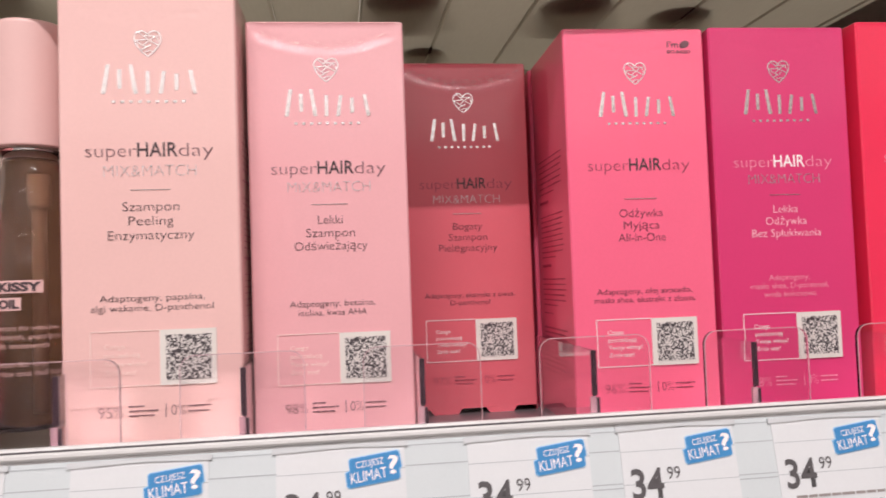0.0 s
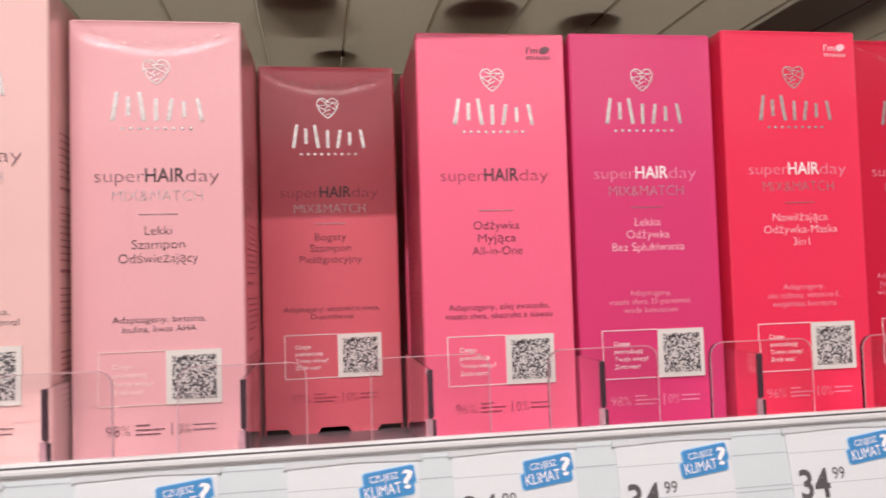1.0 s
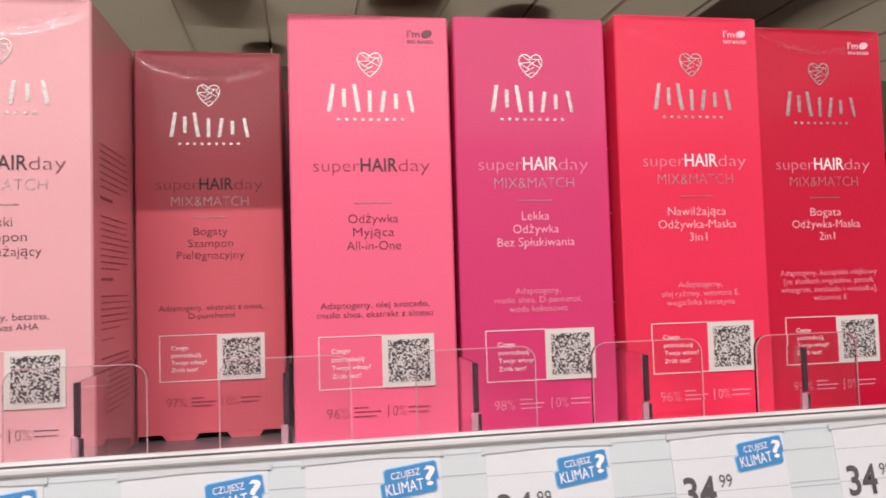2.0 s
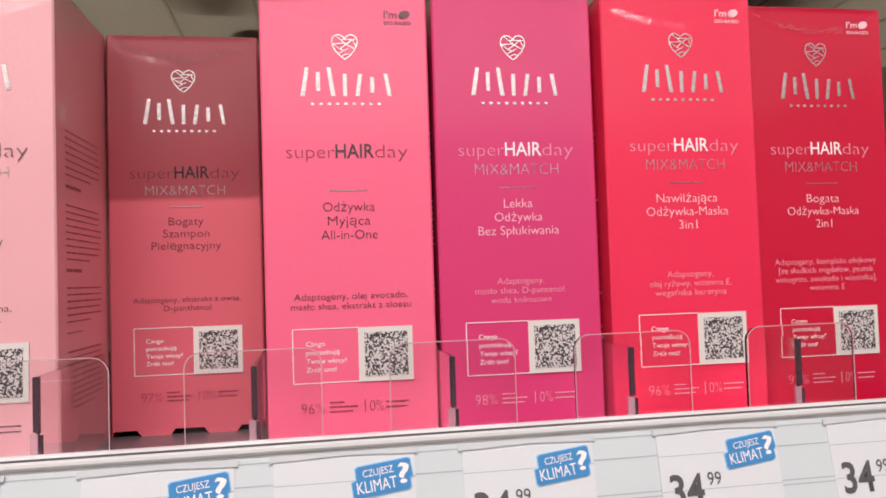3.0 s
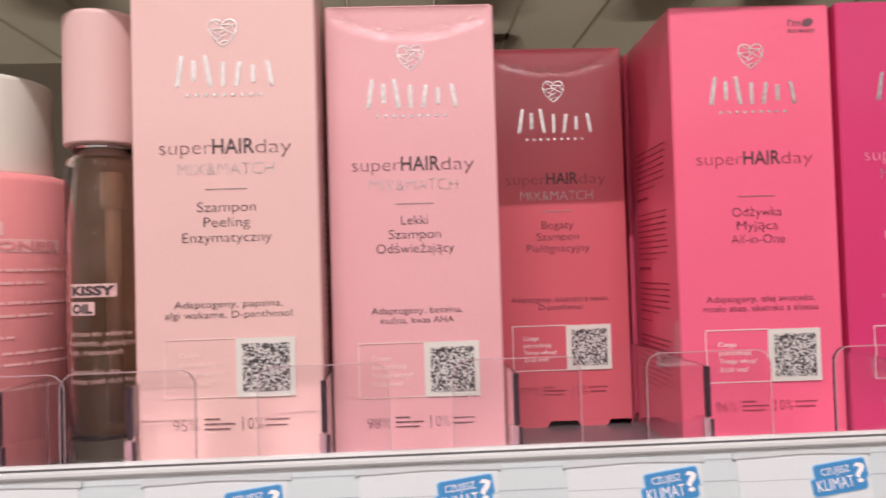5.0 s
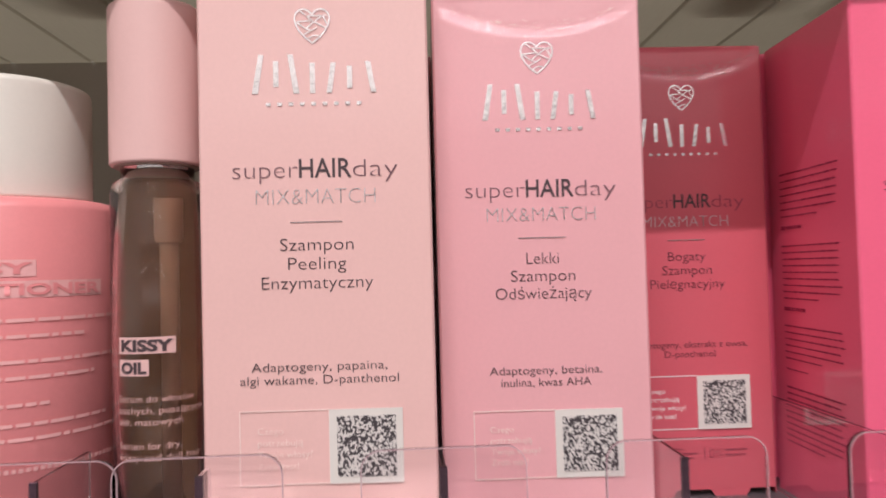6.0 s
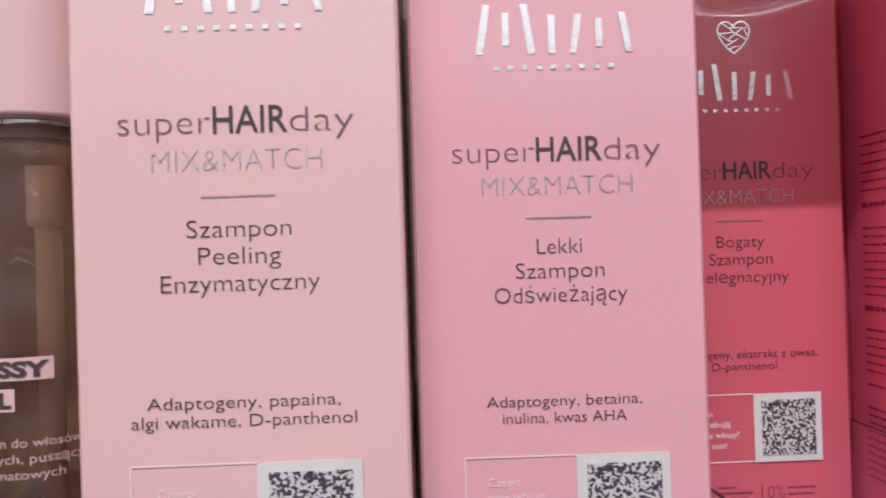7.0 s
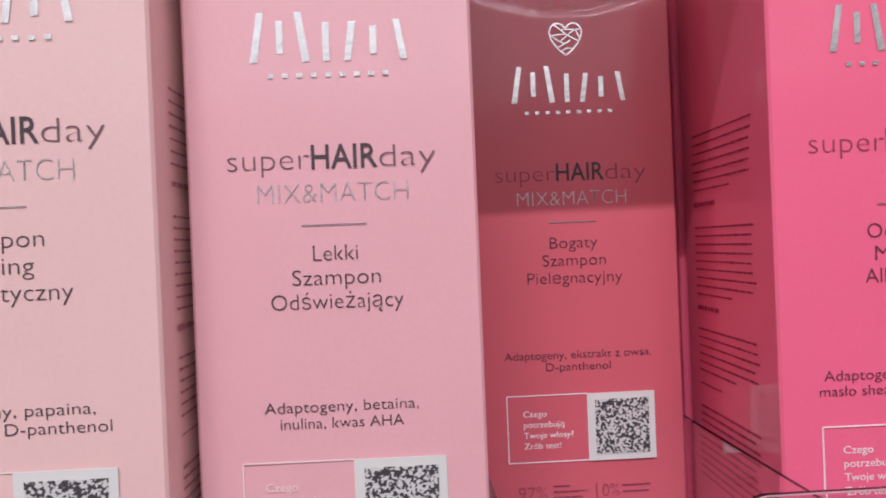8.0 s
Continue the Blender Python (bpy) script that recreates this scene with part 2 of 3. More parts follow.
structure("floor", boxed(-2.1, 2.3, -3.3, 0.8, -0.1, 0.0), M_FLOOR, "pale grey polished shop floor", "floor")
structure("ceiling", boxed(-2.1, 2.3, -3.3, 0.8, 3.1, 3.2), M_CEIL, "plain white shop ceiling", "ceiling")
structure("wall_north", boxed(-2.1, 2.3, 0.70, 0.80, 0.0, 3.1), M_WALL, "plain pale wall behind the shelving", "wall")
structure("wall_south", boxed(-2.1, 2.3, -3.3, -3.2, 0.0, 3.1), M_WALL_WHITE, "plain pale wall across the aisle", "wall")
# two unseen dusky panels, added so the cartons reflect darker towards their foot
structure("dado_south", boxed(-1.99, 2.19, -3.2, -3.17, 0.0, 2.1), M_REFLECTION_PANEL, "unseen dusky panel added to darken reflections low on the cartons", "wall panel")
structure("dado_east", boxed(2.17, 2.2, -3.16, 0.69, 0.0, 2.1), M_REFLECTION_PANEL, "unseen dusky panel added to darken reflections in the right-hand cartons", "wall panel")
structure("wall_west", boxed(-2.1, -2.0, -3.2, 0.70, 0.0, 3.1), M_WALL, "plain pale end wall", "wall")
structure("wall_east", boxed(2.2, 2.3, -3.2, 0.70, 0.0, 3.1), M_WALL, "plain pale end wall", "wall")
for lx, ly, span, watts, wide in LAMPS:
    f = thing("ceiling_light", pose(lx, ly, 2.95), "long white strip light under the ceiling", "ceiling light", "strip lights")
    part("housing", boxed(-span / 2 - 0.02, span / 2 + 0.02, -0.1, 0.1, 0.0, 0.15, bevel=0.01), M_LAMP_BODY, f)

# shelf back, deck and the shelf above
structure("shelf_back", boxed(-1.2, 1.4, BACK, BACK + 0.02, 0.9, 2.1), M_BACK, "grey metal back panel of the shelving", "back panel")
deck = thing("shelf_deck", pose(0, 0, SHELF), "dark grey metal shelf deck under the cartons", "shelf")
part("deck_plate", boxed(-1.2, 1.4, 0.2625, BACK - 0.002, -0.025, 0.0, bevel=0.001), M_DECK, deck)

upper = thing("upper_shelf", pose(0, 0, UNDER), "olive grey underside of the shelf above", "shelf")
FRONT_UP = 0.2266


def tray(a, b, y0, y1, up):
    """A shallow open moulded tray: floor with eased edges and low side walls."""
    bm = bmesh.new()
    loops = []
    for inset, z in ((0.0, up), (0.0, 0.0012), (0.0012, 0.0)):
        loops.append([bm.verts.new((x, y, z)) for x, y in ((a + inset, y0 + inset), (b - inset, y0 + inset), (b - inset, y1 - inset), (a + inset, y1 - inset))])
    for p, q in zip(loops, loops[1:]):
        for k in range(4):
            bm.faces.new((p[k], p[(k + 1) % 4], q[(k + 1) % 4], q[k]))
    bm.faces.new(loops[-1][::-1])
    bmesh.ops.recalc_face_normals(bm, faces=bm.faces)
    return bm


edges = [-1.2]
while edges[-1] < 1.4:
    edges.append(edges[-1] + 0.058)
for a, b in zip(edges, edges[1:]):
    part("tray", tray(a + 0.0004, b - 0.0004, FRONT_UP + 0.012, BACK - 0.003, 0.004), M_FROST, upper, "frosted olive grey tray")
part("front_lip", boxed(-1.2, 1.4, FRONT_UP, FRONT_UP + 0.0115, 0.0, 0.05, bevel=0.002), M_RAIL, upper, "white front lip")


def brown_pot(x, y, r, h):
    t = thing("brown_pot", pose(x, y, UNDER + 0.0004), "dark brown round pot standing on the frosted shelf above", "pot", "pots on the shelf above")
    part("pot_body", lathe([(0, 0), (r * 0.55, 0), (r * 0.58, 0.0028), (r - 0.002, 0.0045), (r, 0.0070), (r, h * 0.62), (0, h * 0.62)], 40), M_BROWN, t, smooth=False)
    part("lid", lathe([(0, h * 0.625), (r * 0.98, h * 0.625), (r * 0.98, h - 0.002), (r * 0.94, h), (0, h)], 40), M_BROWN, t, smooth=False)
    return t


for dx, dy, dr in ((0.045, 0.480, 0.025), (0.070, 0.590, 0.017), (0.164, 0.484, 0.025), (-0.215, 0.470, 0.030), (0.245, 0.500, 0.022)):
    brown_pot(dx, dy, dr, 0.05)
case = thing("brown_case", pose(0.408, 0.44, UNDER + 0.0004), "dark brown long case lying on the frosted shelf above", "case")
part("case_body", boxed(-0.036, 0.036, -0.19, 0.19, 0.0, 0.05, bevel=0.002), M_BROWN, case)
part("case_lid", boxed(-0.037, 0.037, -0.191, 0.191, 0.0505, 0.07, bevel=0.002), M_BROWN, case)

# price rail along the front of the deck
rail = thing("price_rail", pose(0, 0, 0), "white plastic price rail on the shelf front", "price rail")


def extrude_x(profile, x0, x1):
    bm = bmesh.new()
    a = [bm.verts.new((x0, y, z)) for y, z in profile]
    b = [bm.verts.new((x1, y, z)) for y, z in profile]
    bm.faces.new(a[::-1])
    bm.faces.new(b)
    for k in range(len(profile)):
        j = (k + 1) % len(profile)
        bm.faces.new((a[k], a[j], b[j], b[k]))
    bmesh.ops.recalc_face_normals(bm, faces=bm.faces)
    return bm


part("rail_body", extrude_x([(0.2622, 1.255), (0.2622, 1.3125), (0.2600, 1.3125), (0.2592, 1.3119), (0.2588, 1.3113), (0.2582, 1.3111), (0.2577, 1.3107),
                             (0.2575, 1.3098), (0.2580, 1.3090), (0.2590, 1.3086), (0.2497, 1.2620), (0.2497, 1.2550)], -1.0, 1.3), M_RAIL, rail)
part("seam", boxed(-1.0, 1.3, 0.2586, 0.2590, 1.3113, 1.3119), M_RAIL_GREY, rail, "thin dark seam")

TILT = math.degrees(math.atan2(0.0093, 0.0466))
strip = part("label_strip", plate([(-1.0, -0.0440), (1.3, -0.0440), (1.3, -0.0004), (-1.0, -0.0004)], -0.0002, -0.00005), M_STRIP, rail, "pale blue grey label strip")
strip.matrix_local = pose(0, 0.2586, 1.3083, -TILT, 0, 0)
for zz in (-0.0022, -0.0088, -0.0199, -0.0214):
    groove = part("strip_ridge", boxed(-1.0, 1.3, -0.0003, -0.0002, zz, zz + 0.00035), M_FOLD, rail, "fine moulded ridge")
    groove.matrix_local = pose(0, 0.2586, 1.3083, -TILT, 0, 0)


def price_label(x0, width, price, sticker, drop=0.0, aside=0.0):
    """A paper price card in a clear pocket, its origin at its top left corner, leaning with the rail's face."""
    m = pose(x0, 0.2586, 1.3083 - drop, -TILT, 0, 0)
    t = thing("price_label", m, "white paper shelf price card with blue sticker", "price label", "price cards along the rail")
    part("card", plate([(0, -0.0420), (width, -0.0420), (width, -0.0016), (0, -0.0016)], -0.0006, -0.0003), M_PAPER, t)
    # the pocket's top lip bows a little over the card and steps down at its end
    lip = [(-0.0012, -0.0024)] + [(width * k / 12 + 0.001, -0.0021 + 0.0006 * math.sin(math.pi * k / 12) ** 2) for k in range(13)]
    lip += [(width + 0.0012, -0.0004)] + [(width * k / 12, -0.0003) for k in range(12, -1, -1)] + [(-0.0012, -0.0005)]
    part("pocket_lip", plate(lip, -0.0011, -0.0006), M_HOLDER, t, "clear plastic pocket lip")
    for zz in (-0.0093, -0.0204):
        part("fold_line", plate([(0.0, zz), (width, zz), (width, zz + 0.00022), (0.0, zz + 0.00022)], -0.00064, -0.0006), M_FOLD, t)
    if sticker:
        turn = pose(0.0318 + aside, 0, -0.0090, 0, -7.0, 0)

        def outline(grow):
            """Two offset rounded blocks grown together, about the sticker's middle."""
            g = grow
            pts = [(-0.0082, -0.0046), (0.0076, -0.0046), (0.0086, -0.0040), (0.0087, -0.0014), (0.0096, -0.0007), (0.0095, 0.0039), (0.0088, 0.0045),
                   (-0.0066, 0.0045), (-0.0074, 0.0039), (-0.0075, 0.0007), (-0.0090, 0.0002), (-0.0091, -0.0038)]
            return [((turn @ Vector((x + math.copysign(g, x), 0, z + math.copysign(g, z)))).x, (turn @ Vector((x + math.copysign(g, x), 0, z + math.copysign(g, z)))).z) for x, z in pts]

        def at(x, z):
            v = turn @ Vector((x, 0, z))
            return v.x, v.z

        st = part("sticker", plate(outline(0.0003), -0.0009, -0.0006), M_BLUE_PALE, t, "blue campaign sticker with white words")
        g = part("field", plate(outline(0.0), -0.0011, -0.0009), M_BLUE, st)
        lettering("CZUJESZ", *at(-0.0054, 0.0012), 0.0094, 0.0021, M_WHITE_INK, g, y=-0.0012, weight=0.0, align="l", tilt=7)
        lettering("KLIMAT", *at(-0.0077, -0.0034), 0.0122, 0.0035, M_WHITE_INK, g, y=-0.0012, weight=0.0, align="l", tilt=7)
        lettering("?", *at(0.0051, -0.0024), 0.0036, 0.0058, M_WHITE_INK, g, y=-0.0012, weight=0.02, align="l", tilt=4)
    if price:
        lettering("34", 0.0028, -0.0250, 0.0118, 0.0098, M_PRICE, t, y=-0.0008, weight=0.02, align="l", name="price")
        lettering("99", 0.0162, -0.0192, 0.0048, 0.0042, M_PRICE, t, y=-0.0008, weight=0.0, align="l", name="price")
        bm = bmesh.new()
        for r, (zz, w) in enumerate(((-0.0282, 0.040), (-0.0312, 0.033))):
            x = 0.0055
            while x < 0.0055 + w:
                step = random.uniform(0.0014, 0.0052)
                line(bm, (x, zz), (min(x + step, 0.0055 + w), zz), 0.0009)
                x += step + 0.0005
        ob = part("small_print", bm, M_GREY_PRINT, t)
        ob.location.y = -0.0008
    return t


CARDS = ((-0.1500, 0.0), (-0.0875, 0.0), (-0.0231, 0.0), (0.0412, 0.0002), (0.0953, 0.0004), (0.1531, 0.0002), (0.2180, 0.0006), (0.2805, 0.0006))
for k, (left, aside) in enumerate(CARDS):
    price_label(left, 0.0428, k >= 2, k >= 1, 0.0004 * (k % 2), aside)


# clear dividers: a front stop with a fin running back
def divider(x, back=0.56):
    t = thing("shelf_divider", pose(x, 0, SHELF), "clear acrylic shelf divider with rounded front stop", "shelf divider", "clear dividers on the deck")
    stop = part("front_stop", plate(rounded(-0.0205, 0.0205, 0.0005, 0.0388, 0.005), 0.2626, 0.2640), M_CLEAR, t, "clear rounded front stop")
    fin = part("fin", boxed(-0.0005, 0.0005, 0.2656, back, 0.0005, 0.0338), M_CLEAR, t, "clear fin")
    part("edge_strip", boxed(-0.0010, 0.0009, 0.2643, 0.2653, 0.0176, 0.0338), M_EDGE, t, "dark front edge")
    part("clip", boxed(-0.0018, 0.0004, 0.2643, 0.2653, 0.0005, 0.0172), M_CLIP, t, "clear clip")
    # shaded facet of the clear clip, put in as a separate dark strip
    part("clip_shade", boxed(0.0006, 0.0016, 0.2643, 0.2653, 0.0005, 0.0168), M_EDGE, t, "dark strip painted as the clip's shaded facet")
    # highlight along the stop's outline, laid on as thin pale strokes
    rim = rounded(-0.0205, 0.0205, 0.0005, 0.0388, 0.005)
    bm = bmesh.new()
    for p, q in zip(rim[1:], rim[2:] + rim[:1]):
        line(bm, p, q, 0.0003, 0.26235, 0.26255)
    part("rim", bm, M_RIM_HIGHLIGHT, stop, "pale strokes painted as the highlight on the stop's rim")
    for o in (stop, fin):
        o.visible_shadow = False
    return t


divider(-0.1337, 0.296)
for dx in (-0.0940, -0.0338, 0.0273, 0.0898, 0.1522, 0.2137, 0.2760, 0.3600):
    divider(dx)


# ---- hair product cartons ----
def carton_body(w, h, d, seed, dent, lean=0.0):
    """Front grid with a creased, slightly wavy top and a notched foot; the other sides plain with eased corners."""
    rng = random.Random(seed)
    bm = bmesh.new()
    c = 0.0006
    nx, nz = 52, 62
    phase = [rng.uniform(0, 6.28) for _ in range(4)]

    def sag(u, z):
        top = h - z
        arc = 0.0100 - 0.0078 * (2 * u - 1) ** 2
        grit = 0.55 + 1.1 * noise.noise((u * 26 + seed, z * 460, 0.3)) + 0.7 * noise.noise((u * 60 + seed, z * 900, 1.7))
        crease = dent * (-0.00042 * math.exp(-((top - arc) / 0.0017) ** 2) * grit + 0.00014 * math.exp(-((top - arc - 0.004) / 0.002) ** 2))
        wave = 0.00005 * math.sin(3.1 * u + phase[0]) * math.sin(38 * z + phase[1]) + 0.00004 * math.sin(24 * z + 5 * u + phase[3])
        edge = min(1.0, 14 * u, 14 * (1 - u), top / 0.002)
        # a shallow crumpled hollow under the top edge, leaning back along its lower side
        k = min(max((arc + 0.0045 - top) / 0.0055, 0.0), 1.0)
        rough = noise.noise((u * 24 + seed, z * 260, 2.1)) + 0.6 * noise.noise((u * 50 + seed, z * 600, 4.4))
        hollow = lean * (0.00055 * k * k * (3 - 2 * k) + 0.00005 * rough * math.exp(-((top - arc) / 0.0045) ** 2))
        return max(0.00009 - crease - wave + hollow, 0.0) * max(edge, 0)

    us = [k / nx for k in range(nx + 1)]
    zs = [0.0024 + (h - 0.0224) * k / 30 for k in range(30)] + [h - 0.02 + (0.02 - c) * k / 32 for k in range(33)]
    g = [[bm.verts.new((-w / 2 + c + (w - 2 * c) * u, sag(u, z), z)) for u in us] for z in zs]
    front = []
    for j in range(nz):
        for i in range(nx):
            front.append(bm.faces.new((g[j][i], g[j][i + 1], g[j + 1][i + 1], g[j + 1][i])))
    # two tapered tuck tabs reach down from the front panel
    for a, b in ((8, 21), (31, 44)):
        q = [bm.verts.new((-w / 2 + c + (w - 2 * c) * (us[a] + 0.03), 0, 0)), bm.verts.new((-w / 2 + c + (w - 2 * c) * (us[b] - 0.03), 0, 0))]
        bm.faces.new((q[0], q[1], g[0][b], g[0][a]))
    for f in front:
        f.smooth = True
    pts = [(-w / 2 + c, 0), (-w / 2, c), (-w / 2, d - c), (-w / 2 + c, d), (w / 2 - c, d), (w / 2, d - c), (w / 2, c), (w / 2 - c, 0)]
    lo = [bm.verts.new((x, y, 0.0)) for x, y in pts]
    hi = [bm.verts.new((x, y, h - c)) for x, y in pts]
    tp = [bm.verts.new((x * (1 - 2 * c / w), c + y * (1 - 2 * c / d), h)) for x, y in pts]
    for k in range(7):
        bm.faces.new((lo[k + 1], lo[k], hi[k], hi[k + 1]))
    for k in range(8):
        j = (k + 1) % 8
        bm.faces.new((hi[j], hi[k], tp[k], tp[j]))
    bm.faces.new(tp[::-1])
    bm.faces.new([bm.verts.new((x, y, 0.0025)) for x, y in pts])
    bmesh.ops.recalc_face_normals(bm, faces=bm.faces)
    return bm


def heart(bm, cx, cz, w, h, s):
    """Outline of a faceted heart with broad shoulders and crossing inner lines."""
    half = [(0.0, 0.84), (0.10, 0.95), (0.23, 1.0), (0.36, 0.97), (0.46, 0.87), (0.50, 0.72), (0.46, 0.53), (0.36, 0.35), (0.20, 0.16), (0.0, 0.0)]
    pts = [(cx + x * w, cz + z * h) for x, z in half] + [(cx - x * w, cz + z * h) for x, z in half[-2:0:-1]]
    for a, b in zip(pts, pts[1:] + pts[:1]):
        line(bm, a, b, s)
    for a, b in (((-0.34, 0.95), (0.06, 0.62)), ((-0.18, 0.80), (0.42, 0.80)), ((0.30, 0.82), (0.44, 0.52)), ((0.06, 0.62), (0.30, 0.80)), ((0.06, 0.62), (0.42, 0.42)),
                 ((-0.46, 0.62), (0.0, 0.66)), ((-0.46, 0.62), (-0.18, 0.42)), ((-0.18, 0.42), (0.06, 0.62)), ((-0.18, 0.42), (-0.02, 0.36)), ((-0.02, 0.36), (0.14, 0.46)),
                 ((-0.26, 0.24), (-0.02, 0.36)), ((-0.12, 0.14), (0.04, 0.22)), ((0.04, 0.22), (0.20, 0.20))):
        line(bm, (cx + a[0] * w, cz + a[1] * h), (cx + b[0] * w, cz + b[1] * h), s * 0.8)


def tri(bm, *pts):
    bm.faces.new([bm.verts.new((x, 0, z)) for x, z in pts])


def product_carton(x, y, yaw, mat, label, name_lines, name_widths, claims, claim_widths, percent, dark=True, mix=True, mark=False, w=0.0595, h=0.1615, lift=0.0, base=SHELF, dent=0.18, grow=1.0, aside=0.0, inks=None, pale=None, lean=0.0, glint_wear=None):
    t = thing("product_carton", pose(x, y, base, 0, 0, yaw), label, "carton", "hair product cartons")
    d = 0.057
    part("carton_body", carton_body(w, h, d, int(1000 * x), dent, lean), mat, t)
    q = 0.0427 + lift
    Y = -0.00012
    ink, thin, side_ink = inks or ((M_INK, M_INK_SOFT, M_INK_SIDE) if dark else (M_INK_LIGHT, M_INK_MID, M_INK_LIGHT))
    pale = pale or M_WHITE_INK
    # foil emblem and plain foil wordmark shapes
    bm = bmesh.new()
    heart(bm, 0, q + 0.0955, 0.0092, 0.0090, 0.00042)
    part("emblem", bm, M_FOIL, t, "silver foil heart emblem").location.y = Y
    z0 = q + 0.0823
    for shape in (((-0.0160, 0), (-0.0144, 0), (-0.0128, 0.0103), (-0.0142, 0.0103)), ((-0.0104, 0.0018), (-0.0090, 0.0018), (-0.0090, 0.0086), (-0.0104, 0.0086)),
                  ((-0.0066, 0.0103), (-0.0052, 0.0103), (-0.0036, 0), (-0.0052, 0)), ((-0.0009, 0), (0.0005, 0), (0.0005, 0.0080), (-0.0009, 0.0080)),
                  ((0.0034, 0), (0.0048, 0), (0.0060, 0.0080), (0.0046, 0.0080)), ((0.0088, 0.0012), (0.0102, 0.0012), (0.0102, 0.0070), (0.0088, 0.0070)),
                  ((0.0136, 0.0082), (0.0150, 0.0082), (0.0164, 0), (0.0150, 0))):
        bm = bmesh.new()
        tri(bm, *[(px, z0 + pz) for px, pz in shape])
        part("foil_shape", bm, M_FOIL, t, "plain silver foil shape").location.y = Y
    bm = bmesh.new()
    for k in range(9):
        xx = -0.0118 + 0.0236 * k / 8
        line(bm, (xx - 0.0006, z0 - 0.0028), (xx + 0.0006, z0 - 0.0028), 0.0009)
    part("wordmark_dots", bm, M_FOIL, t, "small silver foil marks").location.y = Y
    # range line, rule and product name
    z = q + 0.0602
    lettering("super", -0.0214, z, 0.0168, 0.0047, thin, t, Y, weight=-0.019, align="l")
    lettering("HAIR", -0.0042, z, 0.0136, 0.0050, M_INK if dark else M_WHITE_INK, t, Y, weight=0.008, align="l")
    lettering("day", 0.0098, z, 0.0116, 0.0047, thin, t, Y, weight=-0.019, align="l")
    if mix:
        lettering("MIX&MATCH", 0.0, q + 0.0533, 0.0310, 0.0041, M_FOIL_THIN, t, Y, weight=-0.023)
    bm = line(bmesh.new(), (-0.0067, q + 0.0486), (0.0067, q + 0.0486), 0.00026)
    part("rule", bm, M_FOIL, t, "thin silver foil rule").location.y = Y
    for k, (words, width) in enumerate(zip(name_lines, name_widths)):
        lettering(words, 0.0, q + 0.0412 - 0.00495 * k, width, 0.0033, ink, t, Y, weight=-0.013)
    n0 = q + 0.0101 + 0.0034 * (len(claims) - 2)
    for k, (words, width) in enumerate(zip(claims, claim_widths)):
        lettering(words, 0.0, n0 - 0.0034 * k, width, 0.0023, ink if dark else M_INK_MID, t, Y, weight=-0.009)
    # framed panel with the question and the pale square beside it
    bm = bmesh.new()
    x0, x1 = -0.0207, 0.0022
    for a, b in (((x0, q), (x1, q)), ((x0, q - 0.0188), (x1, q - 0.0188)), ((x0, q), (x0, q - 0.0188)), ((x1, q), (x1, q - 0.0188))):
        line(bm, a, b, 0.0003)
    part("info_frame", bm, pale, t, "thin pale printed frame").location.y = Y
    for k, (words, width) in enumerate((("Czego", 0.0066), ("potrzebują", 0.0116), ("Twoje włosy?", 0.0140), ("Zrób test!", 0.0104))):
        lettering(words, x0 + 0.0045, q - 0.0060 - 0.0030 * k, width, 0.0017, pale, t, Y, weight=0.0, align="l")
    patch = part("code_patch", plate([(0.0022, q - 0.0190), (0.0212, q - 0.0190), (0.0212, q), (0.0022, q)], -0.0003, 0), M_PATCH, t, "pale square printed patch")
    patch.location.y = Y
    part("patch_print", plate([(0.0042, q - 0.0172), (0.0194, q - 0.0172), (0.0194, q - 0.0018), (0.0042, q - 0.0018)], -0.0005, -0.0003), M_MOTTLE, patch, "dense unreadable dark speckle")
    # percentages and unreadable small print
    z = q - 0.0294
    soft = thin if dark else M_INK_MID
    lettering(percent, -0.0183, z, 0.0080, 0.0038, soft, t, Y, weight=-0.019, align="l")
    lettering("0%", 0.0055, z, 0.0048, 0.0038, soft, t, Y, weight=-0.019, align="l")
    bm = line(bmesh.new(), (0.0038, z - 0.0004), (0.0038, z + 0.0040), 0.0003)
    words = random.Random(int(700 * abs(x)) + 3)
    for a, b, zz in ((-0.0085, -0.0035, 0.0036), (-0.0085, 0.0012, 0.0020), (-0.0085, -0.0002, 0.0004), (0.0112, 0.0192, 0.0030), (0.0112, 0.0186, 0.0012)):
        while a < b - 0.0004:
            e = min(a + words.uniform(0.0008, 0.0030), b)
            line(bm, (a, z + zz), (e, z + zz), 0.00042)
            a = e + 0.0002
    part("small_print", bm, soft, t, "unreadable small print").location.y = Y
    if mark:
        mx = w / 2 - 0.0155
        tone = M_INK_SOFT if dark else M_INK_LIGHT
        lettering("I'm", mx, h - 0.0080, 0.0048, 0.0026, tone, t, Y, weight=0.012, align="l")
        lettering("BIO-BASED", mx, h - 0.0104, 0.0098, 0.0013, tone, t, Y, weight=0.01, align="l")
        bm = bmesh.new()
        tri(bm, *[(mx + 0.0074 + 0.0021 * math.cos(6.283 * k / 14), h - 0.0067 + 0.0015 * math.sin(6.283 * k / 14) + 0.0004 * math.cos(6.283 * k / 14)) for k in range(14)])
        tri(bm, (mx + 0.0058, h - 0.0084), (mx + 0.0066, h - 0.0080), (mx + 0.0060, h - 0.0066))
        part("leaf_mark", bm, tone, t, "small printed leaf").location.y = Y
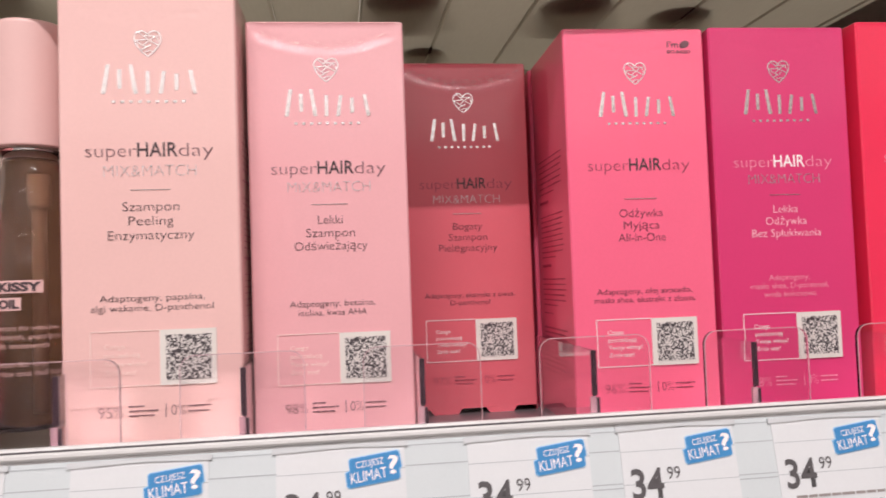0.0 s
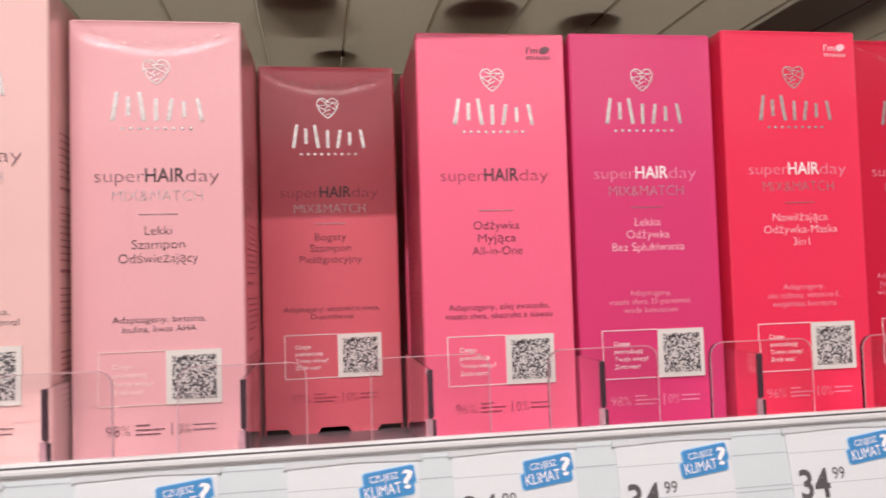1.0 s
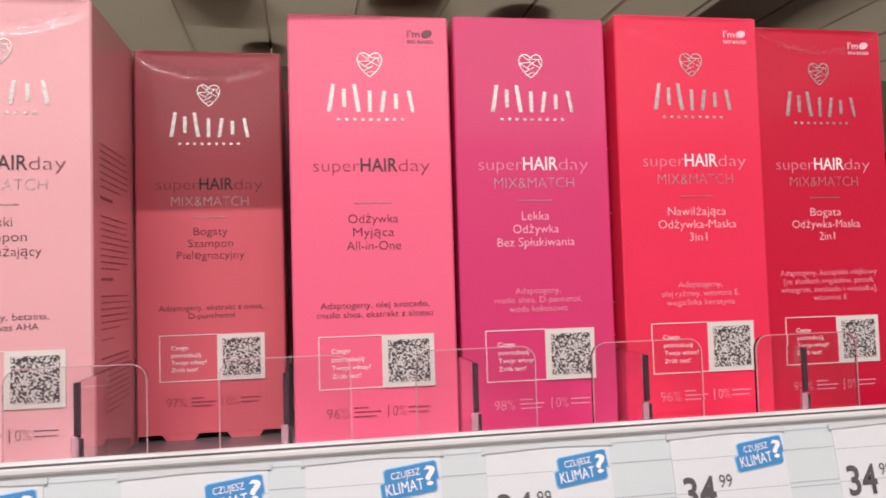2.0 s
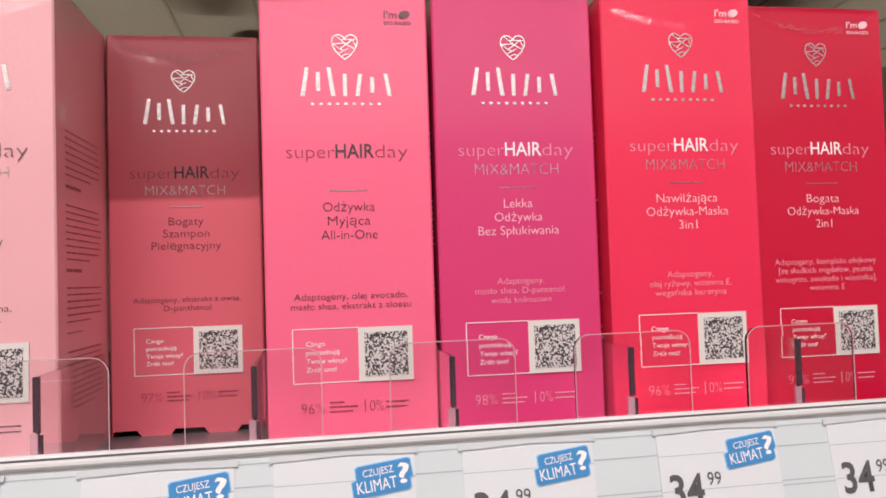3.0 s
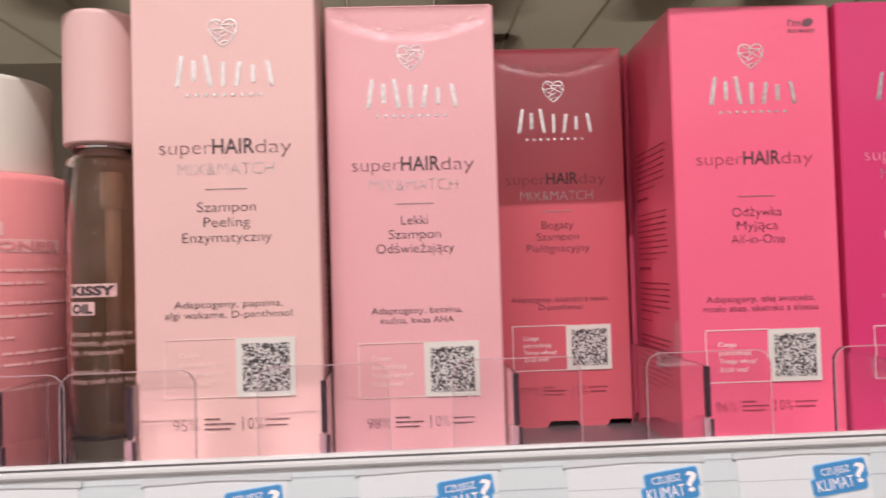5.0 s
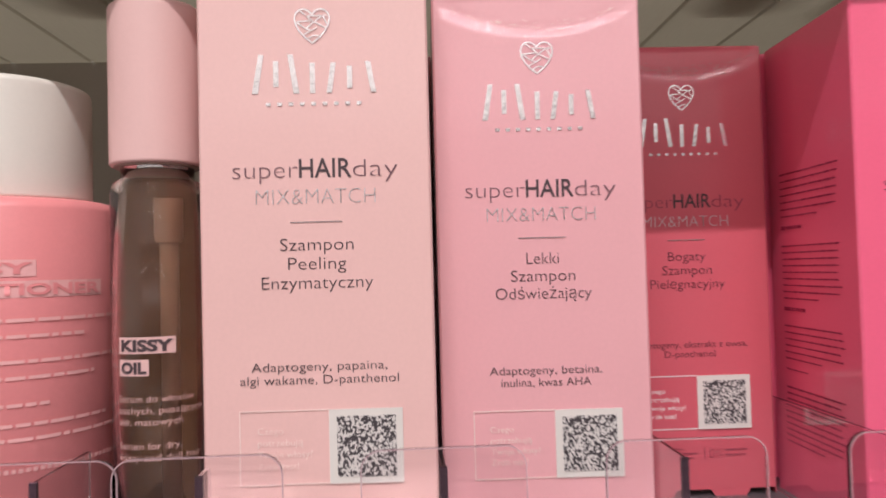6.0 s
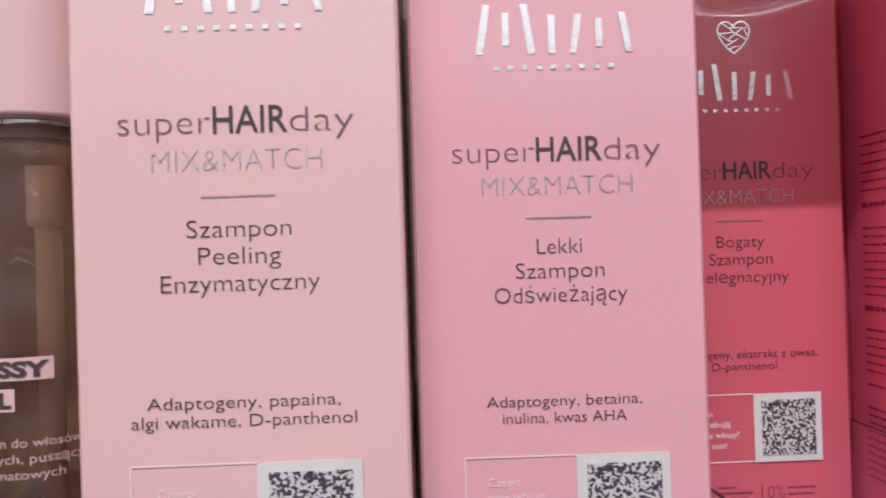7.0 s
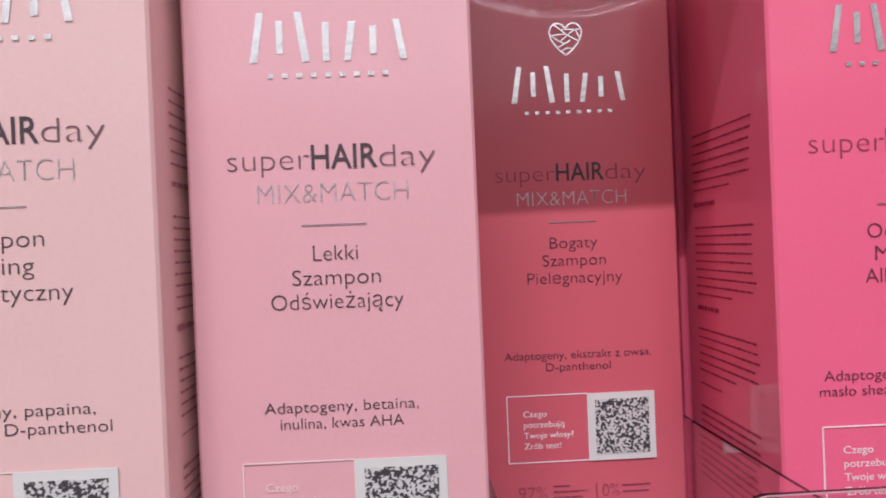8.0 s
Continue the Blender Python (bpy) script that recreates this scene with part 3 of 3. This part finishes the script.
    # the whole front print may stand a little aside or larger on its panel
    for ob in list(t.children):
        if ob.name.split(".")[0] != "carton_body":
            ob.matrix_basis = Matrix.Translation((aside, 0, q)) @ Matrix.Diagonal((grow, 1, grow, 1)) @ Matrix.Translation((0, 0, -q)) @ ob.matrix_basis
    # glints painted as pale strokes along the bent top, and a few scuffs on the upper edge
    if glint_wear:
        count, tone = glint_wear
        strokes = random.Random(int(900 * x) + 11)
        bm = bmesh.new()
        for _ in range(count):
            u = min(max(strokes.triangular(0.02, 0.98, 0.5 + strokes.choice((-0.2, 0.2))), 0.03), 0.97)
            arc = 0.0100 - 0.0080 * abs(2 * u - 1) ** 1.7
            slope = 0.0080 * 1.7 * abs(2 * u - 1) ** 0.7 * (2 if u > 0.5 else -2) / w
            cx, cz = (u - 0.5) * w, h - arc + strokes.gauss(0, 0.00085) * (1.3 - abs(2 * u - 1))
            half, bend = strokes.uniform(0.0002, 0.0011), slope * 0.8 + strokes.uniform(-0.35, 0.35)
            line(bm, (cx - half, cz - half * bend), (cx + half, cz + half * bend), strokes.uniform(0.00005, 0.00014), -0.00002, 0.0)
        for _ in range(count // 14):
            cx = strokes.choice((-1, 1)) * w / 2 * strokes.uniform(0.55, 0.97)
            line(bm, (cx - 0.0006, h - 0.0006), (cx + strokes.uniform(0, 0.0014), h - 0.0006), 0.00018, -0.00002, 0.0)
        part("cracked_crease", bm, tone, t, "pale strokes painted as glints on the bent top, with edge scuffs").location.y = -0.00008
    # paragraphs of unreadable print on both side panels
    rng = random.Random(int(500 * x) + 7)
    for side in (-1, 1):
        bm = bmesh.new()
        zz = h - 0.048
        blocks = ((7, 0.0025, 0.00050), (1, 0.0050, 0.0012), (9, 0.0023, 0.00050), (1, 0.0045, 0.0012), (6, 0.0023, 0.00050), (1, 0.0050, 0.0004), (10, 0.0021, 0.0006))
        for rows, step, thick in blocks:
            for r in range(rows):
                end = d - 0.009 - (rng.uniform(0.0, 0.004) if rows > 1 else 0.024) - (0.012 if rows > 1 and r == rows - 1 else 0)
                at = 0.009
                while zz > 0.012 and at < end:
                    word = min(rng.uniform(0.0012, 0.0052), end - at)
                    line(bm, (at, zz), (at + word, zz), thick * rng.uniform(0.8, 1.15))
                    at += word + 0.0006
                zz -= step
            zz -= 0.0015
        ob = part("side_print", bm, side_ink, t, "lines of unreadable small print")
        if side < 0:
            ob.matrix_local = Matrix.Translation((-w / 2 - 0.0002, d, 0)) @ pose(0, 0, 0, 0, 0, -90)
        else:
            ob.matrix_local = Matrix.Translation((w / 2 + 0.0002, 0, 0)) @ pose(0, 0, 0, 0, 0, 90)
    return t


peach = product_carton(-0.0652, 0.2740, -1.0, M_PEACH, "pale peach cardboard carton with silver foil print", ("Szampon", "Peeling", "Enzymatyczny"), (0.0190, 0.0150, 0.0288),
               ("Adaptogeny, papaina,", "algi wakame, D-panthenol"), (0.0350, 0.0408), "95%", w=0.0607, h=0.1675, lift=0.0046, grow=1.010, pale=M_INK_GLINT_FAINT)
pink = product_carton(-0.0033, 0.2870, -1.5, M_PINK, "light pink cardboard carton with silver foil print", ("Lekki", "Szampon", "Odświeżający"), (0.0092, 0.0182, 0.0272),
               ("Adaptogeny, betaina,", "inulina, kwas AHA"), (0.0318, 0.0254), "98%", dent=0.3, lean=0.5, pale=M_INK_GLINT_FAINT, glint_wear=(60, M_INK_GLINT_FAINT))
rose = product_carton(0.0585, 0.3410, -0.5, M_ROSE, "rose red carton pushed back on the deck", ("Bogaty", "Szampon", "Pielęgnacyjny"), (0.0136, 0.0180, 0.0270),
               ("Adaptogeny, ekstrakt z owsa,", "D-panthenol"), (0.0418, 0.0184), "97%", dent=0.4, lean=0.35, glint_wear=(260, M_GLINT_SCUFF_ROSE), inks=(M_INK_WARM, M_INK_WARM_SOFT, M_INK_SIDE_HOT))
hot = product_carton(0.1217, 0.2912, -1.7, M_HOT, "hot pink cardboard carton with silver foil print", ("Odżywka", "Myjąca", "All-in-One"), (0.0182, 0.0150, 0.0198),
               ("Adaptogeny, olej avocado,", "masło shea, ekstrakt z aloesu"), (0.0398, 0.0420), "96%", mix=False, mark=True, inks=(M_INK_WARM, M_INK_WARM_SOFT, M_INK_SIDE_HOT))
magenta = product_carton(0.1828, 0.2878, -1.8, M_MAGENTA, "magenta cardboard carton with silver foil print", ("Lekka", "Odżywka", "Bez Spłukiwania"), (0.0106, 0.0178, 0.0300),
               ("Adaptogeny,", "masło shea, D-pantenol,", "woda kokosowa"), (0.0176, 0.0338, 0.0226), "98%", dark=False)
red = product_carton(0.2450, 0.2822, -1.2, M_RED, "coral red cardboard carton with silver foil print", ("Nawilżająca", "Odżywka-Maska", "3in1"), (0.0240, 0.0322, 0.0072),
               ("Adaptogeny,", "olej ryżowy, witamina E,", "wegańska keratyna"), (0.0182, 0.0320, 0.0280), "96%", dark=False, mark=True, h=0.1625, dent=0.2, lean=0.25, lift=0.0005, aside=0.0011)
product_carton(0.3075, 0.2892, -0.5, M_CRIMSON, "deep crimson cardboard carton with silver foil print", ("Bogata", "Odżywka-Maska", "2in1"), (0.0140, 0.0310, 0.0070),
               ("Adaptogeny, kompleks olejkowy", "[ze słodkich migdałów, pestek", "winogron, awokado i wiesiołka],", "witamina E"), (0.0440, 0.0410, 0.0440, 0.0152), "95%", dark=False, mark=True, h=0.1621, dent=0.3, lean=0.35, glint_wear=(150, M_GLINT_SCUFF_RED), lift=0.0003)
product_carton(0.5080, 0.4450, 0.0, M_CRIMSON, "small crimson carton far back on the deck", ("Szampon", "All-in-One"), (0.0182, 0.0198),
               ("Adaptogeny,", "witamina E"), (0.0176, 0.0152), "95%", dark=False, h=0.1400)

# a second carton of the same kind stands behind most of the front ones
for ob, cx, cy, turn in ((peach, -0.0652, 0.2740, -1.0), (pink, -0.0033, 0.2870, -1.5), (hot, 0.1217, 0.2912, -1.7), (magenta, 0.1828, 0.2878, -1.8), (red, 0.2450, 0.2822, -1.2)):
    copy_thing(ob, pose(cx + 0.0008, cy + 0.0605, SHELF, 0, 0, turn * 0.4))
copy_thing(rose, pose(0.0610, 0.4030, SHELF, 0, 0, 0.6))


# ---- oil bottle ----
def oil_bottle(x, y):
    t = thing("oil_bottle", pose(x, y, SHELF), "slim clear bottle of brown hair oil with pink cap", "bottle")
    r = 0.0134
    part("glass", lathe([(0, 0.0003), (r - 0.0015, 0.0003), (r, 0.002), (r, 0.108), (r - 0.0008, 0.1105), (r - 0.003, 0.1118), (r - 0.003, 0.1150),
                         (r - 0.0042, 0.1150), (r - 0.0042, 0.111), (r - 0.0014, 0.108), (r - 0.0014, 0.0145), (r - 0.004, 0.0125), (0, 0.0122)], 64), M_GLASS, t, "clear glass", smooth=True)
    part("oil", lathe([(0, 0.0128), (r - 0.0045, 0.0130), (r - 0.0018, 0.0150), (r - 0.0018, 0.1076), (r - 0.0034, 0.1096), (r - 0.0046, 0.1108), (0, 0.1108)], 64), M_OIL, t, "brown oil", smooth=True)
    part("collar", lathe([(0.0, 0.1114), (r - 0.0044, 0.1114), (r - 0.0044, 0.1151), (r - 0.0012, 0.1151), (r - 0.0012, 0.1155), (0, 0.1155)], 64), M_COLLAR, t, "pale brown collar", smooth=False)
    part("cap", lathe([(0, 0.1156), (r - 0.0004, 0.1156), (r, 0.1161), (r, 0.1165), (r, 0.1606), (r, 0.1612), (r - 0.0003, 0.1621), (r - 0.0010, 0.1627), (r - 0.0016, 0.1629), (r - 0.0024, 0.1630), (0, 0.1630)], 64), M_CAP_PINK, t, "matt pink cap", smooth=True)
    tube = lathe([(0, 0.018), (0.0022, 0.018), (0.0022, 0.1050), (0, 0.1050)], 20)
    bmesh.ops.translate(tube, verts=tube.verts, vec=(0.0035, -0.0035, 0))
    part("dip_tube", tube, M_TUBE, t, "translucent dip tube", smooth=True)
    top = lathe([(0, 0.0930), (0.0030, 0.0930), (0.0034, 0.0940), (0.0034, 0.1056), (0, 0.1056)], 20)
    bmesh.ops.translate(top, verts=top.verts, vec=(0.0035, -0.0035, 0))
    part("tube_collar", top, M_JAR_CAP, t, "white tube collar", smooth=False)
    for words, z, w0, bw in (("KISSY", 0.0618, 0.0146, 0.0164), ("OIL", 0.0556, 0.0076, 0.0092)):
        n = 12
        bm = bmesh.new()
        a0 = radians(-125)
        for k in range(n):
            b0, b1 = a0 + bw / r * k / n, a0 + bw / r * (k + 1) / n
            vs = [bm.verts.new(((r + 0.0002) * math.cos(b), (r + 0.0002) * math.sin(b), zz)) for b, zz in ((b0, z), (b1, z), (b1, z + 0.0046), (b0, z + 0.0046))]
            bm.faces.new(vs)
        plaque = part("plaque", bm, M_CAP_PINK, t, "pale pink word plaque", smooth=True)
        me, wide = text_mesh(words, 0.045, M_INK)
        me = me.copy()
        for v in me.vertices:
            a = a0 + (0.0010 + v.co.x / wide * w0) / r
            v.co = ((r + 0.0004) * math.cos(a), (r + 0.0004) * math.sin(a), z + 0.0008 + 0.0030 * v.co.z)
        ob = new("lettering", me)
        ob.parent = plaque
    for words, wid, z in (("Serum do włosów", 0.0215, 0.0484), ("suchych, puszących", 0.0245, 0.0452), ("się, matowych", 0.0180, 0.0420), ("Serum for dry,", 0.0176, 0.0354), ("frizzy and dull hair", 0.0236, 0.0322)):
        me, wide = text_mesh(words, 0.0, M_BOTTLE_PRINT)
        me = me.copy()
        for v in me.vertices:
            a = radians(-125) + v.co.x / wide * wid / r
            v.co = ((r + 0.0004) * math.cos(a), (r + 0.0004) * math.sin(a), z + 0.0019 * v.co.z)
        ob = new("lettering", me)
        ob.parent = t
    return t


oil_bottle(-0.1150, 0.3020)


# ---- conditioner jar ----
def curved_bar(bm, r, a0, a1, z0, z1, n=10):
    for k in range(n):
        b0, b1 = a0 + (a1 - a0) * k / n, a0 + (a1 - a0) * (k + 1) / n
        bm.faces.new([bm.verts.new((r * math.cos(b), r * math.sin(b), z)) for b, z in ((b0, z0), (b1, z0), (b1, z1), (b0, z1))])


def conditioner_jar(x, y, r):
    t = thing("conditioner_jar", pose(x, y, SHELF), "coral pink plastic jar with a white screw lid", "jar")
    part("jar_body", lathe([(0, 0.0003), (r - 0.003, 0.0003), (r, 0.003), (r, 0.1035), (r - 0.0012, 0.1062), (r - 0.004, 0.1070), (0, 0.1070)], 72), M_JAR, t, smooth=True)
    part("lid", lathe([(0, 0.1073), (r - 0.0082, 0.1073), (r - 0.0080, 0.108), (r - 0.0080, 0.1085), (r - 0.0080, 0.1410), (r - 0.0081, 0.1418), (r - 0.0086, 0.1427), (r - 0.0096, 0.1432), (r - 0.0106, 0.1434), (0, 0.1434)], 72), M_JAR_CAP, t, "white screw lid", smooth=True)
    for words, z, a_end, wid in (("KISSY", 0.0842, -50, 0.0280), ("CONDITIONER", 0.0783, -14, 0.0580)):
        a1 = radians(a_end)
        a0 = a1 - wid / r
        bm = bmesh.new()
        curved_bar(bm, r + 0.0002, a0, a1, z, z + 0.0047)
        plaque = part("plaque", bm, M_JAR_PRINT, t, "pale pink word plaque", smooth=True)
        me, wide = text_mesh(words, 0.03, M_JAR)
        me = me.copy()
        for v in me.vertices:
            a = a0 + 0.001 / r + v.co.x / wide * (wid - 0.002) / r
            v.co = ((r + 0.0004) * math.cos(a), (r + 0.0004) * math.sin(a), z + 0.0008 + 0.0031 * v.co.z)
        ob = new("lettering", me)
        ob.parent = plaque
    bm = bmesh.new()
    rng = random.Random(5)
    for z, a0, a1 in ((0.0715, -98, 6), (0.0670, -98, -26), (0.0600, -98, 0), (0.0555, -98, -20), (0.0480, -98, -44), (0.0425, -98, -12), (0.0385, -98, -6)):
        at = a0
        while at < a1:
            word = min(rng.uniform(3, 13), a1 - at)
            curved_bar(bm, r + 0.0003, radians(at), radians(at + word), z, z + 0.0010, 3)
            at += word + 1.4
    for k in range(46):
        curved_bar(bm, r + 0.0003, radians(-120 + 3.1 * k), radians(-118 + 3.1 * k), 0.0300, 0.0312, 1)
    part("small_print", bm, M_JAR_PRINT, t, "rows of unreadable pale print", smooth=True)
    return t


conditioner_jar(-0.1675, 0.3180, 0.0330)
